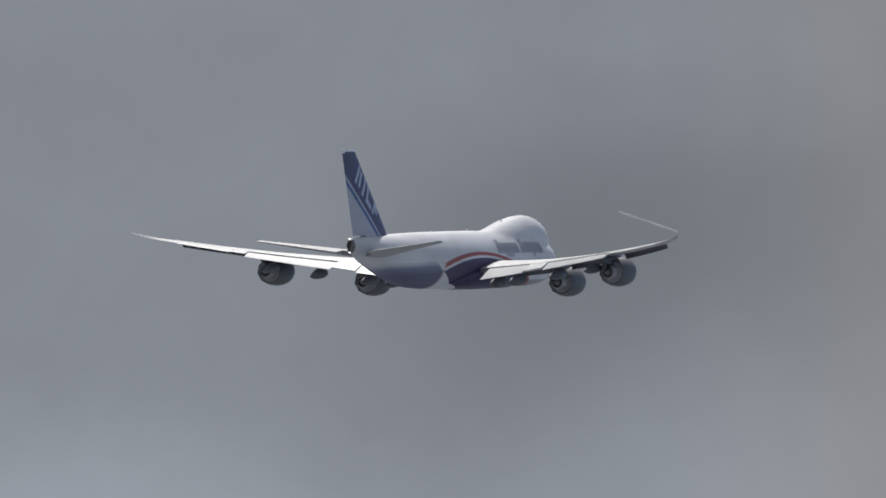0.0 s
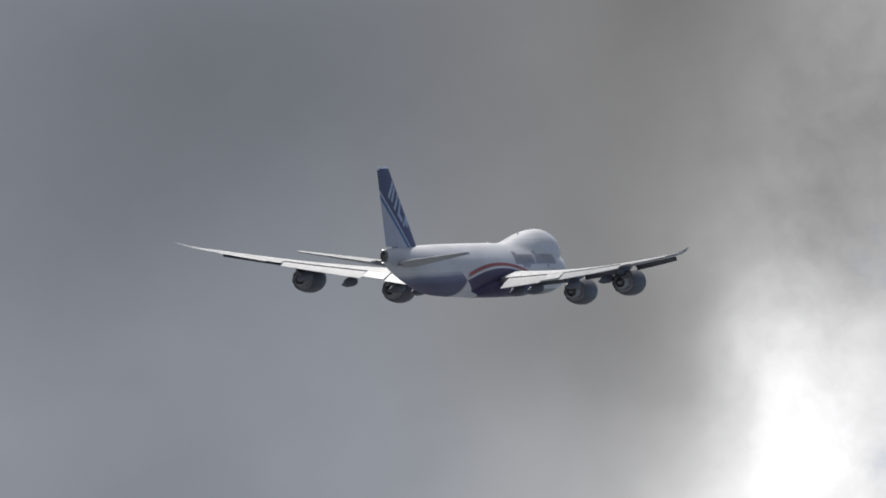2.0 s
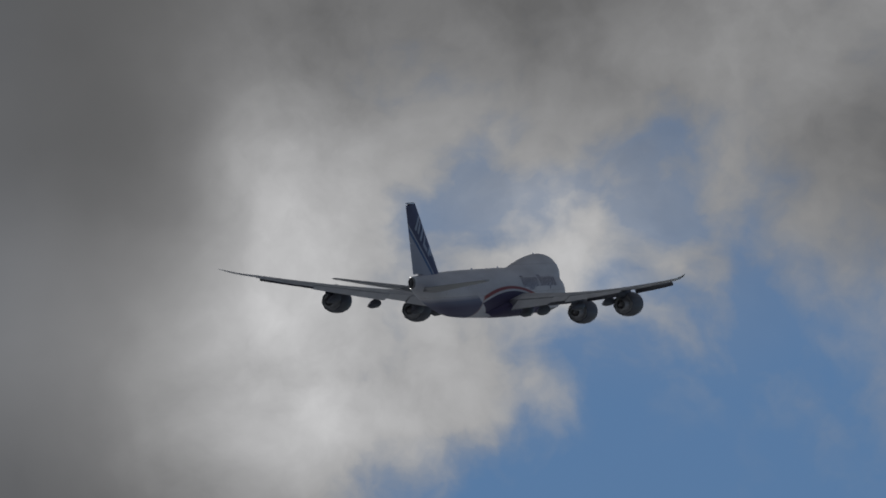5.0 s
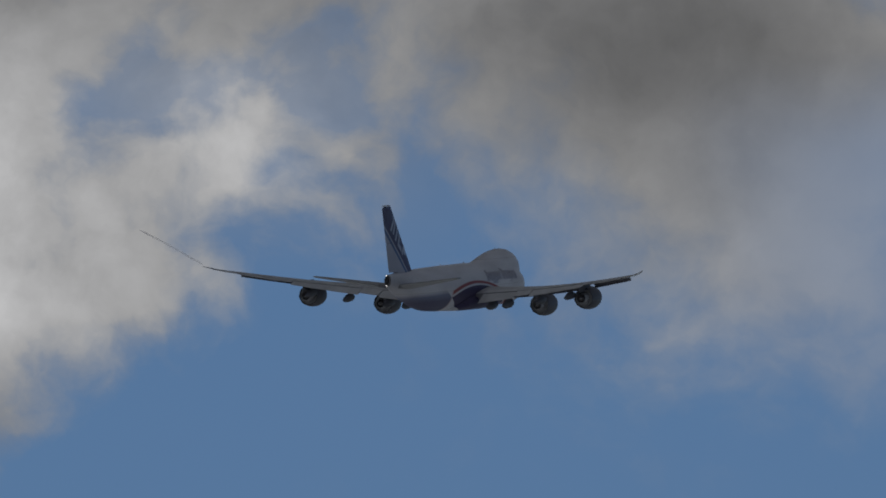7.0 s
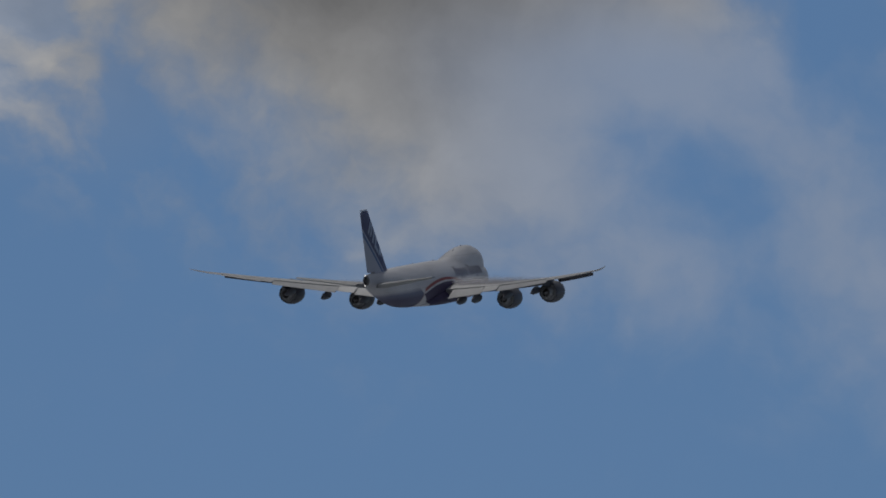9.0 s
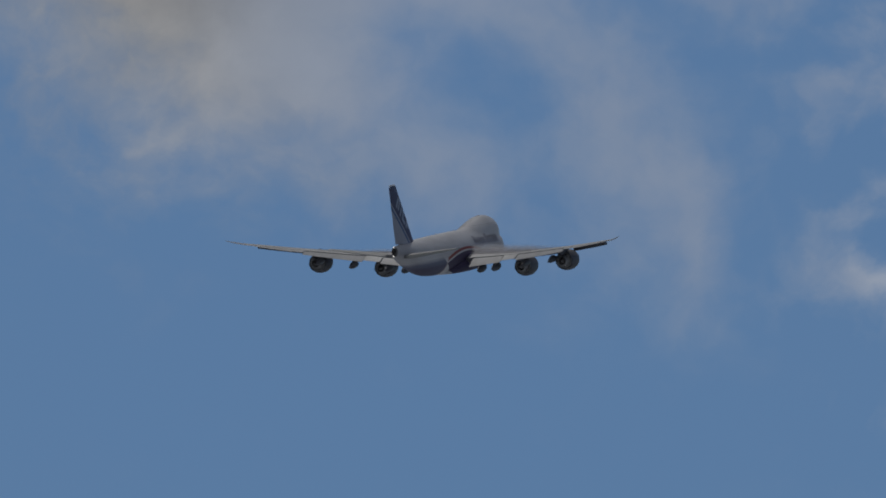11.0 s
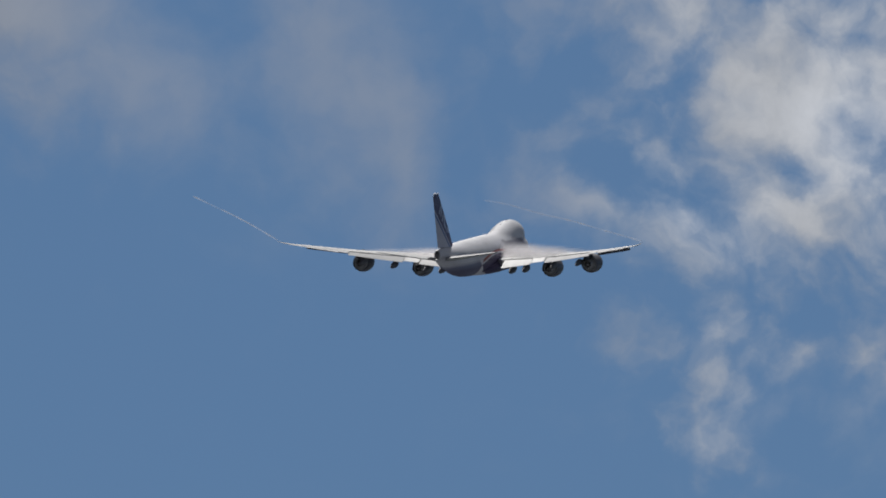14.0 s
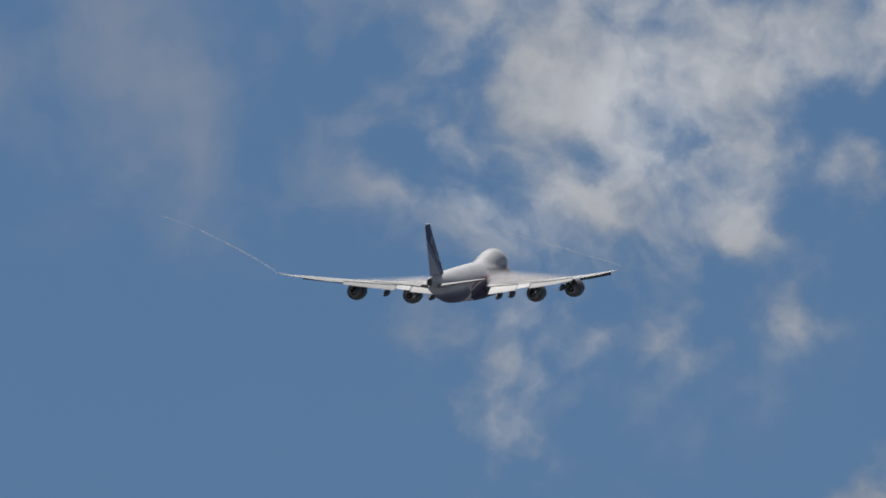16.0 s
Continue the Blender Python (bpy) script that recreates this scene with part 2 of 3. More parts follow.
def livery():
    """White hull paint with navy waves low on the sides, a red bow over the forward one, a teal edge aft, a grey keel."""
    m, n, l, b = material("hull_paint")
    tc = n.new("ShaderNodeTexCoord")
    s = n.new("ShaderNodeSeparateXYZ")
    l.new(tc.outputs["Object"], s.inputs[0])
    y, z = s.outputs[1], s.outputs[2]

    def above(expr, edge=0.06):
        return mstep(n, l, expr, -edge, edge)

    def bow(y0, top, width):
        d = mmath(n, l, "SUBTRACT", y, y0)
        return mmath(n, l, "MULTIPLY_ADD", mmath(n, l, "MULTIPLY", d, d), -1.0 / width, top)

    def both(*f):
        out = f[0]
        for g in f[1:]:
            out = mmath(n, l, "MULTIPLY", out, g)
        return out

    crest = bow(3.0, 1.05, 135.0)
    below = above(mmath(n, l, "SUBTRACT", crest, z))
    below2 = above(mmath(n, l, "SUBTRACT", mmath(n, l, "SUBTRACT", bow(3.6, 1.05, 125.0), 0.42), z))
    below3 = above(mmath(n, l, "SUBTRACT", mmath(n, l, "SUBTRACT", bow(4.0, 1.05, 125.0), 0.72), z))
    fore = above(mmath(n, l, "MULTIPLY_ADD", z, 3.2, mmath(n, l, "ADD", y, 13.0)))
    aft = above(mmath(n, l, "SUBTRACT", -12.5, mmath(n, l, "MULTIPLY_ADD", z, 2.6, mmath(n, l, "ADD", y, 0.0))))
    rear = mmath(n, l, "MULTIPLY_ADD", mmath(n, l, "ADD", y, 12.0), 0.018, -0.12)
    under_t = above(mmath(n, l, "SUBTRACT", rear, z), 0.35)
    under_n = above(mmath(n, l, "SUBTRACT", mmath(n, l, "SUBTRACT", rear, 0.75), z), 0.5)
    start = above(mmath(n, l, "ADD", y, 28.5), 3.5)
    keel = above(mmath(n, l, "SUBTRACT", -2.6, z), 0.05)
    col = mmix(n, l, keel, WHITE, GREY)
    col = mmix(n, l, mmath(n, l, "MULTIPLY", both(under_t, aft, start), 0.75), col, TEAL)
    col = mmix(n, l, mmath(n, l, "MULTIPLY", both(under_n, aft, start), 0.68), col, NAVY)
    gate = above(mmath(n, l, "ADD", y, 9.5), 0.5)
    col = mmix(n, l, both(below, gate), col, RED)
    col = mmix(n, l, both(below2, gate), col, WHITE)
    col = mmix(n, l, both(below3, fore), col, NAVY)
    # skin panel joints
    for axis, pitch in ((y, 4.2), (z, 1.9)):
        fr = mmath(n, l, "PINGPONG", axis, pitch)
        col = mmix(n, l, mmath(n, l, "MULTIPLY", mmath(n, l, "LESS_THAN", fr, 0.03), 0.35), col, (0.2, 0.2, 0.22))
    weathered(n, l, b, col, 0.36, 0.35, 0.66)
    return m


def fin_livery():
    """Navy fin with a pale lower rear part behind a slanting teal stripe."""
    m, n, l, b = material("fin_paint")
    tc = n.new("ShaderNodeTexCoord")
    s = n.new("ShaderNodeSeparateXYZ")
    l.new(tc.outputs["Object"], s.inputs[0])
    d = mmath(n, l, "MULTIPLY_ADD", s.outputs[2], 0.84, mmath(n, l, "MULTIPLY", s.outputs[1], 0.545))
    col = mmix(n, l, mstep(n, l, d, -11.95, -11.85), (0.42, 0.43, 0.52), TEAL)
    col = mmix(n, l, mstep(n, l, d, -11.45, -11.35), col, (0.46, 0.47, 0.55))
    col = mmix(n, l, mstep(n, l, d, -11.2, -11.1), col, NAVY)
    weathered(n, l, b, col, 0.15, 0.6, 0.52)
    return m


HULL, FIN = livery(), fin_livery()
PAINT_WHITE = paint("white_paint", WHITE)
WING_GREY = paint("wing_grey_paint", (0.47, 0.48, 0.51), 0.3, 0.45)
TAIL_GREY = paint("tailplane_paint", (0.31, 0.32, 0.345), 0.3, 0.45)
FLAP_WHITE = paint("flap_paint", (0.58, 0.59, 0.61), 0.3, 0.42)
NACELLE = paint("nacelle_paint", (0.095, 0.100, 0.125), 0.3, 0.6)
BARE = paint("bare_metal", (0.55, 0.55, 0.56), 0.25, 0.25, 0.9)
HOT = paint("heat_stained_metal", (0.20, 0.195, 0.20), 0.4, 0.65, 0.1)
CORE = paint("core_metal", (0.36, 0.365, 0.385), 0.4, 0.55, 0.3)
DARK = paint("dark_duct", (0.44, 0.45, 0.47), 0.3, 0.7)
NAVY_PAINT = paint("navy_lettering", NAVY, 0.1)
LOGO_WHITE = paint("white_lettering", (0.38, 0.39, 0.48), 0.15)
LAMP, n_, l_, b_ = material("lamp_glass")
b_.inputs["Base Color"].default_value = (0.9, 0.9, 0.88, 1)
b_.inputs["Emission Color"].default_value, b_.inputs["Emission Strength"].default_value = (1.0, 0.97, 0.92, 1), 1.3
GLASS_DARK = paint("cockpit_glass", (0.02, 0.022, 0.025), 0.05, 0.08)


def ground_material():
    m, n, l, b = material("bounce_ground")
    tc = n.new("ShaderNodeTexCoord")
    big = n.new("ShaderNodeTexNoise")
    big.inputs["Scale"].default_value, big.inputs["Detail"].default_value = 0.01, 6
    l.new(tc.outputs["Object"], big.inputs["Vector"])
    small = n.new("ShaderNodeTexNoise")
    small.inputs["Scale"].default_value, small.inputs["Detail"].default_value = 3.0, 6
    l.new(tc.outputs["Object"], small.inputs["Vector"])
    # Never in view: grey-blue picked for the light it throws up under the jet.
    c = mmix(n, l, mstep(n, l, big.outputs[0], 0.35, 0.65), (0.085, 0.092, 0.112), (0.135, 0.142, 0.165))
    l.new(mmix(n, l, mmath(n, l, "MULTIPLY", small.outputs[0], 0.4), c, (0.05, 0.065, 0.045)), b.inputs["Base Color"])
    b.inputs["Roughness"].default_value = 0.95
    return m


# ---------------------------------------------------------------- building helpers
def mesh_of(name, verts, faces, mat, smooth=True):
    me = bpy.data.meshes.new(name)
    me.from_pydata([tuple(v) for v in verts], [], faces)
    bm = bmesh.new()
    bm.from_mesh(me)
    bmesh.ops.recalc_face_normals(bm, faces=bm.faces)
    bm.to_mesh(me)
    bm.free()
    me.materials.append(mat)
    if smooth:
        me.polygons.foreach_set("use_smooth", [True] * len(me.polygons))
        me.set_sharp_from_angle(angle=radians(38))
    return me


def part(name, geo, mat, parent, label="", smooth=True):
    """One mesh object under a thing or a part, from (vertices, faces)."""
    ob = new(name, mesh_of(name, *geo, mat, smooth))
    ob.parent = parent
    return tagged(ob, label)


def loft(rings, caps=True, closed=True):
    """A skin over rings of equal length."""
    n = len(rings[0])
    verts = [v for r in rings for v in r]
    faces = []
    for i in range(len(rings) - 1):
        for j in range(n if closed else n - 1):
            k = (j + 1) % n
            faces.append((i * n + j, i * n + k, (i + 1) * n + k, (i + 1) * n + j))
    if caps:
        faces.append(tuple(range(n)))
        faces.append(tuple((len(rings) - 1) * n + j for j in reversed(range(n))))
    return verts, faces


def turned(profile, segments=40, axis_z=0.0, wave=None):
    """A surface of revolution about y. profile: (y, radius) along the outline; wave shifts y round the rim."""
    rings = []
    for i, (y, r) in enumerate(profile):
        ring = []
        for j in range(segments):
            a = 2 * math.pi * j / segments
            dy = wave(i, a) if wave else 0.0
            ring.append((r * math.sin(a), y + dy, axis_z + r * math.cos(a)))
        rings.append(ring)
    return loft(rings, caps=False)


def lerp_table(table, x):
    for (a, *pa), (b, *pb) in zip(table, table[1:]):
        if x <= b:
            f = max(0.0, (x - a) / (b - a))
            return [p + (q - p) * f for p, q in zip(pa, pb)]
    return list(table[-1][1:])


# ---------------------------------------------------------------- flight
# Small wallowing of the aeroplane: seconds, extra roll and pitch in degrees, metres aside and up.
SWAY = [
    (0, 0.32, -0.01, 0.23, -0.03), (0.5, 0.50, -0.05, 0.36, -0.06), (1, 0.59, -0.07, 0.28, -0.05), (1.5, 0.51, -0.07, 0.24, -0.06),
    (2, 0.37, -0.09, 0.27, -0.03), (2.5, 0.21, -0.09, 0.37, -0.06), (3, 0.09, -0.00, 0.33, -0.03), (3.5, 0.16, 0.01, 0.30, 0.01),
    (6, 0.61, -0.07, -0.06, -0.11), (6.5, 0.67, -0.07, -0.10, -0.14), (7, 0.45, -0.01, -0.03, -0.09), (7.5, 0.34, -0.02, -0.06, -0.09),
    (8, 0.02, 0.09, 0.00, -0.06), (8.5, -0.16, 0.12, -0.02, -0.05), (9, -0.27, 0.10, 0.00, -0.04), (9.5, -0.34, 0.08, -0.04, -0.05),
    (10, -0.30, 0.01, -0.04, -0.06), (12.5, -0.50, -0.04, 0.11, -0.13), (13, 0.02, -0.07, 0.08, -0.14), (13.5, 0.55, -0.16, 0.01, -0.10),
    (14, 0.69, -0.22, 0.04, -0.08), (14.5, 0.36, -0.18, 0.09, -0.15), (15, 0.21, -0.06, 0.04, -0.06), (15.5, -0.18, -0.00, 0.13, -0.12),
    (16, -0.35, 0.01, 0.13, -0.15),
]


def flight(t):
    """The aeroplane's pose: an accelerating climb away to the right, with a little bank."""
    more_roll, more_pitch, aside, rise = lerp_table(SWAY, t)
    s, k = t - 8.0, (t - 8.0) / 8.0
    where = Vector((1.82, 3101.93, 715.55)) + s * Vector((21.0268, 94.9416, 14.8949)) + 0.5 * s * s * Vector((0.1808, 0.5148, 0.4163))
    yaw, pitch, roll = (a + b * k + c * k * k + d * k ** 3 for a, b, c, d in ((15.3753, -0.7208, -0.6655, 0.1186), (14.7642, 1.9587, 0.1900, -1.4488), (3.4464, -1.7501, -0.1537, 0.5006)))
    turn = Matrix.Rotation(radians(-yaw - 0.13), 4, "Z") @ Matrix.Rotation(radians(pitch + more_pitch), 4, "X") @ Matrix.Rotation(radians(roll + more_roll), 4, "Y")
    return Matrix.Translation(where + Vector((aside, 0, rise))) @ turn


# ---------------------------------------------------------------- ground
def build_ground():
    n, r = 96, 20000.0
    verts = [(0, 0, 0)] + [(r * math.cos(2 * math.pi * i / n), r * math.sin(2 * math.pi * i / n), 0) for i in range(n)]
    faces = [(0, i + 1, (i + 1) % n + 1) for i in range(n)]
    ob = new("ground", mesh_of("ground", verts, faces, ground_material(), False))
    tagged(ob, "wide flat unseen ground under the flight path, grey-blue for its bounced light", "ground", kind="structure")


build_ground()

# ---------------------------------------------------------------- unseen cloud, added between the sun and the middle of the flight to shade it
def build_shade_cloud():
    bm = bmesh.new()
    rng = random.Random(5)
    # Set 1 km sunward of the path, out of view, only to block the sun.
    toward = heading(SUN_AZ, SUN_EL) * 1000.0
    a, b = flight(3.8).translation + toward, flight(7.6).translation + toward
    along = (b - a).normalized()
    aside = along.cross(Vector((0, 0, 1))).normalized()
    for i in range(60):
        f = rng.random()
        size = rng.uniform(70, 130)
        reach = (b - a).length - 2 * size
        at = a + along * (size + f * reach) + aside * rng.uniform(-130, 130) + Vector((0, 0, rng.uniform(-20, 90)))
        bmesh.ops.create_icosphere(bm, subdivisions=4, radius=size, matrix=Matrix.Translation(at) @ Matrix.Diagonal((1, 1, 0.6, 1)))
    for v in bm.verts:
        v.co += v.normal * 22 * noise.fractal(v.co / 60, 0.9, 2.1, 4)
    me = bpy.data.meshes.new("shade_cloud")
    bm.to_mesh(me)
    bm.free()
    m, n, l, bs = material("shade_cloud_white")
    weathered(n, l, bs, (0.8, 0.8, 0.8), 0.1, 0.01, 1.0, (1, 1, 1))
    me.materials.append(m)
    me.polygons.foreach_set("use_smooth", [True] * len(me.polygons))
    tagged(new("shade_cloud", me), "unseen billowing cloud added to shade the climbing jet", "cloud", kind="stuff")



def build_sun_dimmer(t0, t1, height, clear, label):
    """A frayed, half clear sheet out of view, added to dim the sun over a stretch of the flight."""
    toward = heading(SUN_AZ, SUN_EL) * height
    a, b = flight(t0).translation + toward, flight(t1).translation + toward
    turn = (b - a).to_track_quat("Y", "Z").to_matrix().to_4x4()
    bm = bmesh.new()
    size = Matrix.Diagonal((260, (b - a).length / 2 + 120, 30, 1))
    bmesh.ops.create_icosphere(bm, subdivisions=5, radius=1.0, matrix=Matrix.Translation((a + b) / 2) @ turn @ size)
    for v in bm.verts:
        v.co += v.normal * 8 * noise.fractal(v.co / 60, 0.9, 2.1, 4)
    me = bpy.data.meshes.new("sun_dimmer")
    bm.to_mesh(me)
    bm.free()
    m, n, l, bs = material("sun_dimmer_white")
    weathered(n, l, bs, (0.8, 0.8, 0.8), 0.1, 0.01, 1.0, (1, 1, 1))
    bs.inputs["Alpha"].default_value = 1.0 - clear
    me.materials.append(m)
    me.polygons.foreach_set("use_smooth", [True] * len(me.polygons))
    tagged(new("sun_dimmer", me), label, "cloud", kind="stuff")


build_shade_cloud()
# Added dimmers, never in view: one for the start, one after the full shade.
build_sun_dimmer(-2.0, 3.2, 1000.0, 0.66, "unseen half-clear sheet added to dim the sun early in the flight")
build_sun_dimmer(8.2, 11.3, 1150.0, 0.45, "unseen denser sheet added to dim the sun late in the flight")

# ---------------------------------------------------------------- the aeroplane: x to its right, y forward, z up
# Hull stations: distance from the nose, half width, top and bottom of the main lobe.
HULL_TABLE = [
    (0.0, 0.05, -0.85, -0.95), (0.35, 0.75, -0.15, -1.6), (1.0, 1.30, 0.55, -2.1), (2.2, 1.95, 1.35, -2.6), (4.0, 2.55, 2.1, -3.0),
    (6.5, 3.0, 2.8, -3.3), (9.5, 3.22, 3.2, -3.42), (13.0, 3.25, 3.35, -3.3), (30.0, 3.25, 3.5, -3.3), (47.0, 3.25, 3.55, -3.25), (54.0, 3.15, 3.52, -2.9),
    (58.0, 2.9, 3.46, -2.15), (62.0, 2.5, 3.38, -1.25), (66.0, 2.0, 3.3, -0.35), (69.0, 1.36, 3.24, 0.40), (71.2, 0.84, 3.17, 0.98), (72.6, 0.52, 3.1, 1.4),
]
# Upper lobe: distance from the nose, height of its centre, radius.
HUMP_TABLE = [(1.6, 0.4, 0.9), (3.5, 1.5, 1.5), (5.5, 2.1, 2.15), (7.5, 2.5, 2.42), (9.5, 2.65, 2.5), (12.0, 2.62, 2.46), (15.0, 2.4, 2.4), (18.0, 2.05, 2.35), (21.0, 1.65, 2.25), (24.0, 1.25, 2.2), (28.0, 0.8, 2.2)]


def smooth_row(table, s, h):
    a = [lerp_table(table, s + k * h) for k in (-1, -0.5, 0, 0.5, 1)]
    return [sum(c) / 5 for c in zip(*a)]


def hull_point(s, theta, proud=0.0):
    """A point of the skin at s metres from the nose, theta round from the crown to the right."""
    h = 0.0 if s < 0.3 or s > 71.8 else min(1.6, s * 0.5)
    w, zt, zb = smooth_row(HULL_TABLE, s, h)
    zc, hh = (zt + zb) / 2, (zt - zb) / 2
    sx, cz = math.sin(theta), math.cos(theta)
    r = 1.0 / math.sqrt((sx / w) ** 2 + (cz / hh) ** 2)
    if 1.6 < s < 28.0:
        c, ru = smooth_row(HUMP_TABLE, s, 1.2)
        c -= zc
        disc = ru * ru - (c * sx) ** 2
        if disc > 0:
            r2 = c * cz + math.sqrt(disc)
            k = 0.5
            r = 0.5 * (r + r2 + math.sqrt((r - r2) ** 2 + k * k * 0.4)) - 0.5 * k * 0.63 * math.exp(-abs(r - r2))
    r += proud
    return (r * sx, 38.0 - s, zc + r * cz)


def build_hull(plane):
    stations = [0.0, 0.15, 0.35, 0.65, 1.0, 1.5] + [2.0 + 0.75 * i for i in range(32)] + [27.0 + 2.5 * i for i in range(9)]
    stations += [50.0 + 1.2 * i for i in range(19)] + [72.2, 72.6]
    n = 56
    rings = [[hull_point(s, 2 * math.pi * j / n) for j in range(n)] for s in stations]
    hull = part("fuselage", loft(rings), HULL, plane, "white hull with navy waves and a red bow along its side")
    tail = [[(x * k, y - d, 2.25 + (z - 2.25) * k) for x, y, z in (hull_point(72.6, 2 * math.pi * j / 32) for j in range(32))]
            for k, d in ((1.0, 0.0), (0.93, 0.25), (0.82, 0.45), (0.70, 0.45), (0.64, -0.4))]
    part("tail_cone", loft(tail), HOT, plane, "dark round exhaust end of the tail")
    # cockpit panes round the upper deck's front
    for side, k in itertools.product((1, -1), range(3)):
        s0, th0 = 3.3 + 0.55 * k, 0.22 + 0.2 * k
        quad = [hull_point(s0 + a, side * (th0 + b), 0.02) for a, b in ((0, 0), (0.5, 0.16), (0.95, 0.1), (0.5, -0.04))]
        part("cockpit_window", (quad, [(0, 1, 2, 3)]), GLASS_DARK, hull, "dark cockpit pane", False)
    # plain bars where the operator's name stands on the side, in strokes of one word after another
    strokes = []
    s = 27.3
    for k in range(22):
        if k == 11:
            s -= 0.55
        strokes.append((s, (0.0, 0.32)[k % 2] if k not in (0, 1, 11, 12) else 0.4, k in (4, 5, 6, 7, 17)))
        s -= 0.74
    for side in (1, -1):
        for s0, tall, low in strokes:
            t1, t0 = 0.94 - (0.14 if tall > 0.35 else 0.0), 1.36 + (0.14 if low else 0.0)
            v, f = [], []
            for i in range(5):
                th = side * (t1 + (t0 - t1) * i / 4)
                v += [hull_point(s0 + 0.155, th, 0.03), hull_point(s0 - 0.155, th, 0.03)]
            for i in range(4):
                f.append((2 * i, 2 * i + 1, 2 * i + 3, 2 * i + 2))
            part("lettering_bar", (v, f), NAVY_PAINT, hull)
    # white lights at the tail's end
    for dz in (0.78, -0.78):
        v, f = turned([(0.09 * math.cos(a), max(0.004, 0.09 * math.sin(a))) for a in (0.0, 0.6, 1.2, 1.57, 2.0, 2.6, 3.14)], 12)
        part("tail_light", ([(x - 0.15, y - 34.85, z + 2.25 + dz) for x, y, z in v], f), LAMP, plane, "small white tail light")
    # blade aerials along the crown
    for s0, h in ((12.0, 0.22), (17.0, 0.2), (30.0, 0.2), (43.0, 0.22)):
        x, y, z = hull_point(s0, 0.0)
        base = [(-0.05, y + 0.3, z - 0.1), (0.05, y + 0.3, z - 0.1), (0.05, y - 0.3, z - 0.1), (-0.05, y - 0.3, z - 0.1)]
        top = [(-0.03, y - 0.05, z + h), (0.03, y - 0.05, z + h), (0.03, y - 0.3, z + h), (-0.03, y - 0.3, z + h)]
        part("aerial", loft([base, top]), PAINT_WHITE, plane, "small white blade aerial", False)
    # fairing where wing and hull meet
    rings = []
    for s0, w, top, low in ((17.0, 0.4, -2.6, -3.2), (20.0, 2.6, -1.6, -3.5), (24.0, 3.6, -0.9, -3.48), (32.0, 3.75, -0.8, -3.5), (37.0, 3.5, -1.1, -3.45), (40.0, 2.9, -1.7, -3.38), (43.0, 1.8, -2.3, -3.3), (45.5, 0.4, -2.9, -3.2)):
        zc, hh = (top + low) / 2, (top - low) / 2
        ring = []
        for j in range(28):
            a = 2 * math.pi * j / 28
            ring.append((w * math.copysign(abs(math.sin(a)) ** 0.7, math.sin(a)), 38 - s0, zc + hh * math.copysign(abs(math.cos(a)) ** 0.7, math.cos(a))))
        rings.append(ring)
    part("wing_root_fairing", loft(rings), HULL, plane, "smooth belly fairing between the wings")
    return hull


# ---- wings
LE = [(2.0, 17.06), (3.2, 16.0), (30.0, -7.7), (32.0, -10.4), (33.5, -13.2), (34.25, -15.3)]
TE = [(2.0, -0.2), (3.2, -0.3), (12.8, -3.3), (30.0, -11.6), (32.0, -13.2), (33.5, -14.8), (34.25, -15.75)]


def wing_z(x):
    return -1.45 + (x - 3.2) * 0.083 + 0.0020 * (x - 3.2) ** 2 + 0.05 * max(0.0, x - 31.4) ** 2


def section(x, c0, c1, droop=0.0, slip=(0.0, 0.0), n=9, thick=None):
    """A closed slice of the wing at span x between two chord fractions, turned down about its front by droop degrees."""
    le, te = lerp_table(LE, x)[0], lerp_table(TE, x)[0]
    ch = le - te
    t = thick or (0.125 - 0.045 * min(1.0, (x - 3.2) / 18))
    incid = 2.5 - 4.0 * (x - 3.2) / 31

    def half(f):
        return 5 * t * ch * (0.2969 * math.sqrt(f) - 0.126 * f - 0.3516 * f * f + 0.2843 * f ** 3 - 0.1015 * f ** 4)

    fr = [c0 + (c1 - c0) * (0.5 - 0.5 * math.cos(math.pi * i / (n - 1))) for i in range(n)]
    pts = [(f, half(f)) for f in fr] + [(f, -half(f) * 0.75) for f in reversed(fr)]
    if droop and c0 > 0.3:
        pts = [(f, h if 0 < i < 2 * n - 1 else h * 0.5) for i, (f, h) in enumerate(pts)]
    out = []
    d = radians(droop)
    for f, h in pts:
        a, b = (f - c0) * ch, h + 0.02 * ch * math.sin(math.pi * min(1, f))
        a, b = a * math.cos(d) + b * math.sin(d), -a * math.sin(d) + b * math.cos(d)
        a, b = a + slip[0], b + slip[1]
        yy, zz = le - c0 * ch - a, b - math.tan(radians(incid)) * (c0 * ch + a - 0.4 * ch)
        out.append((x, yy, wing_z(x) + zz))
    return out


def mirror(geo, side):
    v, f = geo
    return ([(side * x, y, z) for x, y, z in v], f)


def span(x0, x1, n):
    return [x0 + (x1 - x0) * i / n for i in range(n + 1)]


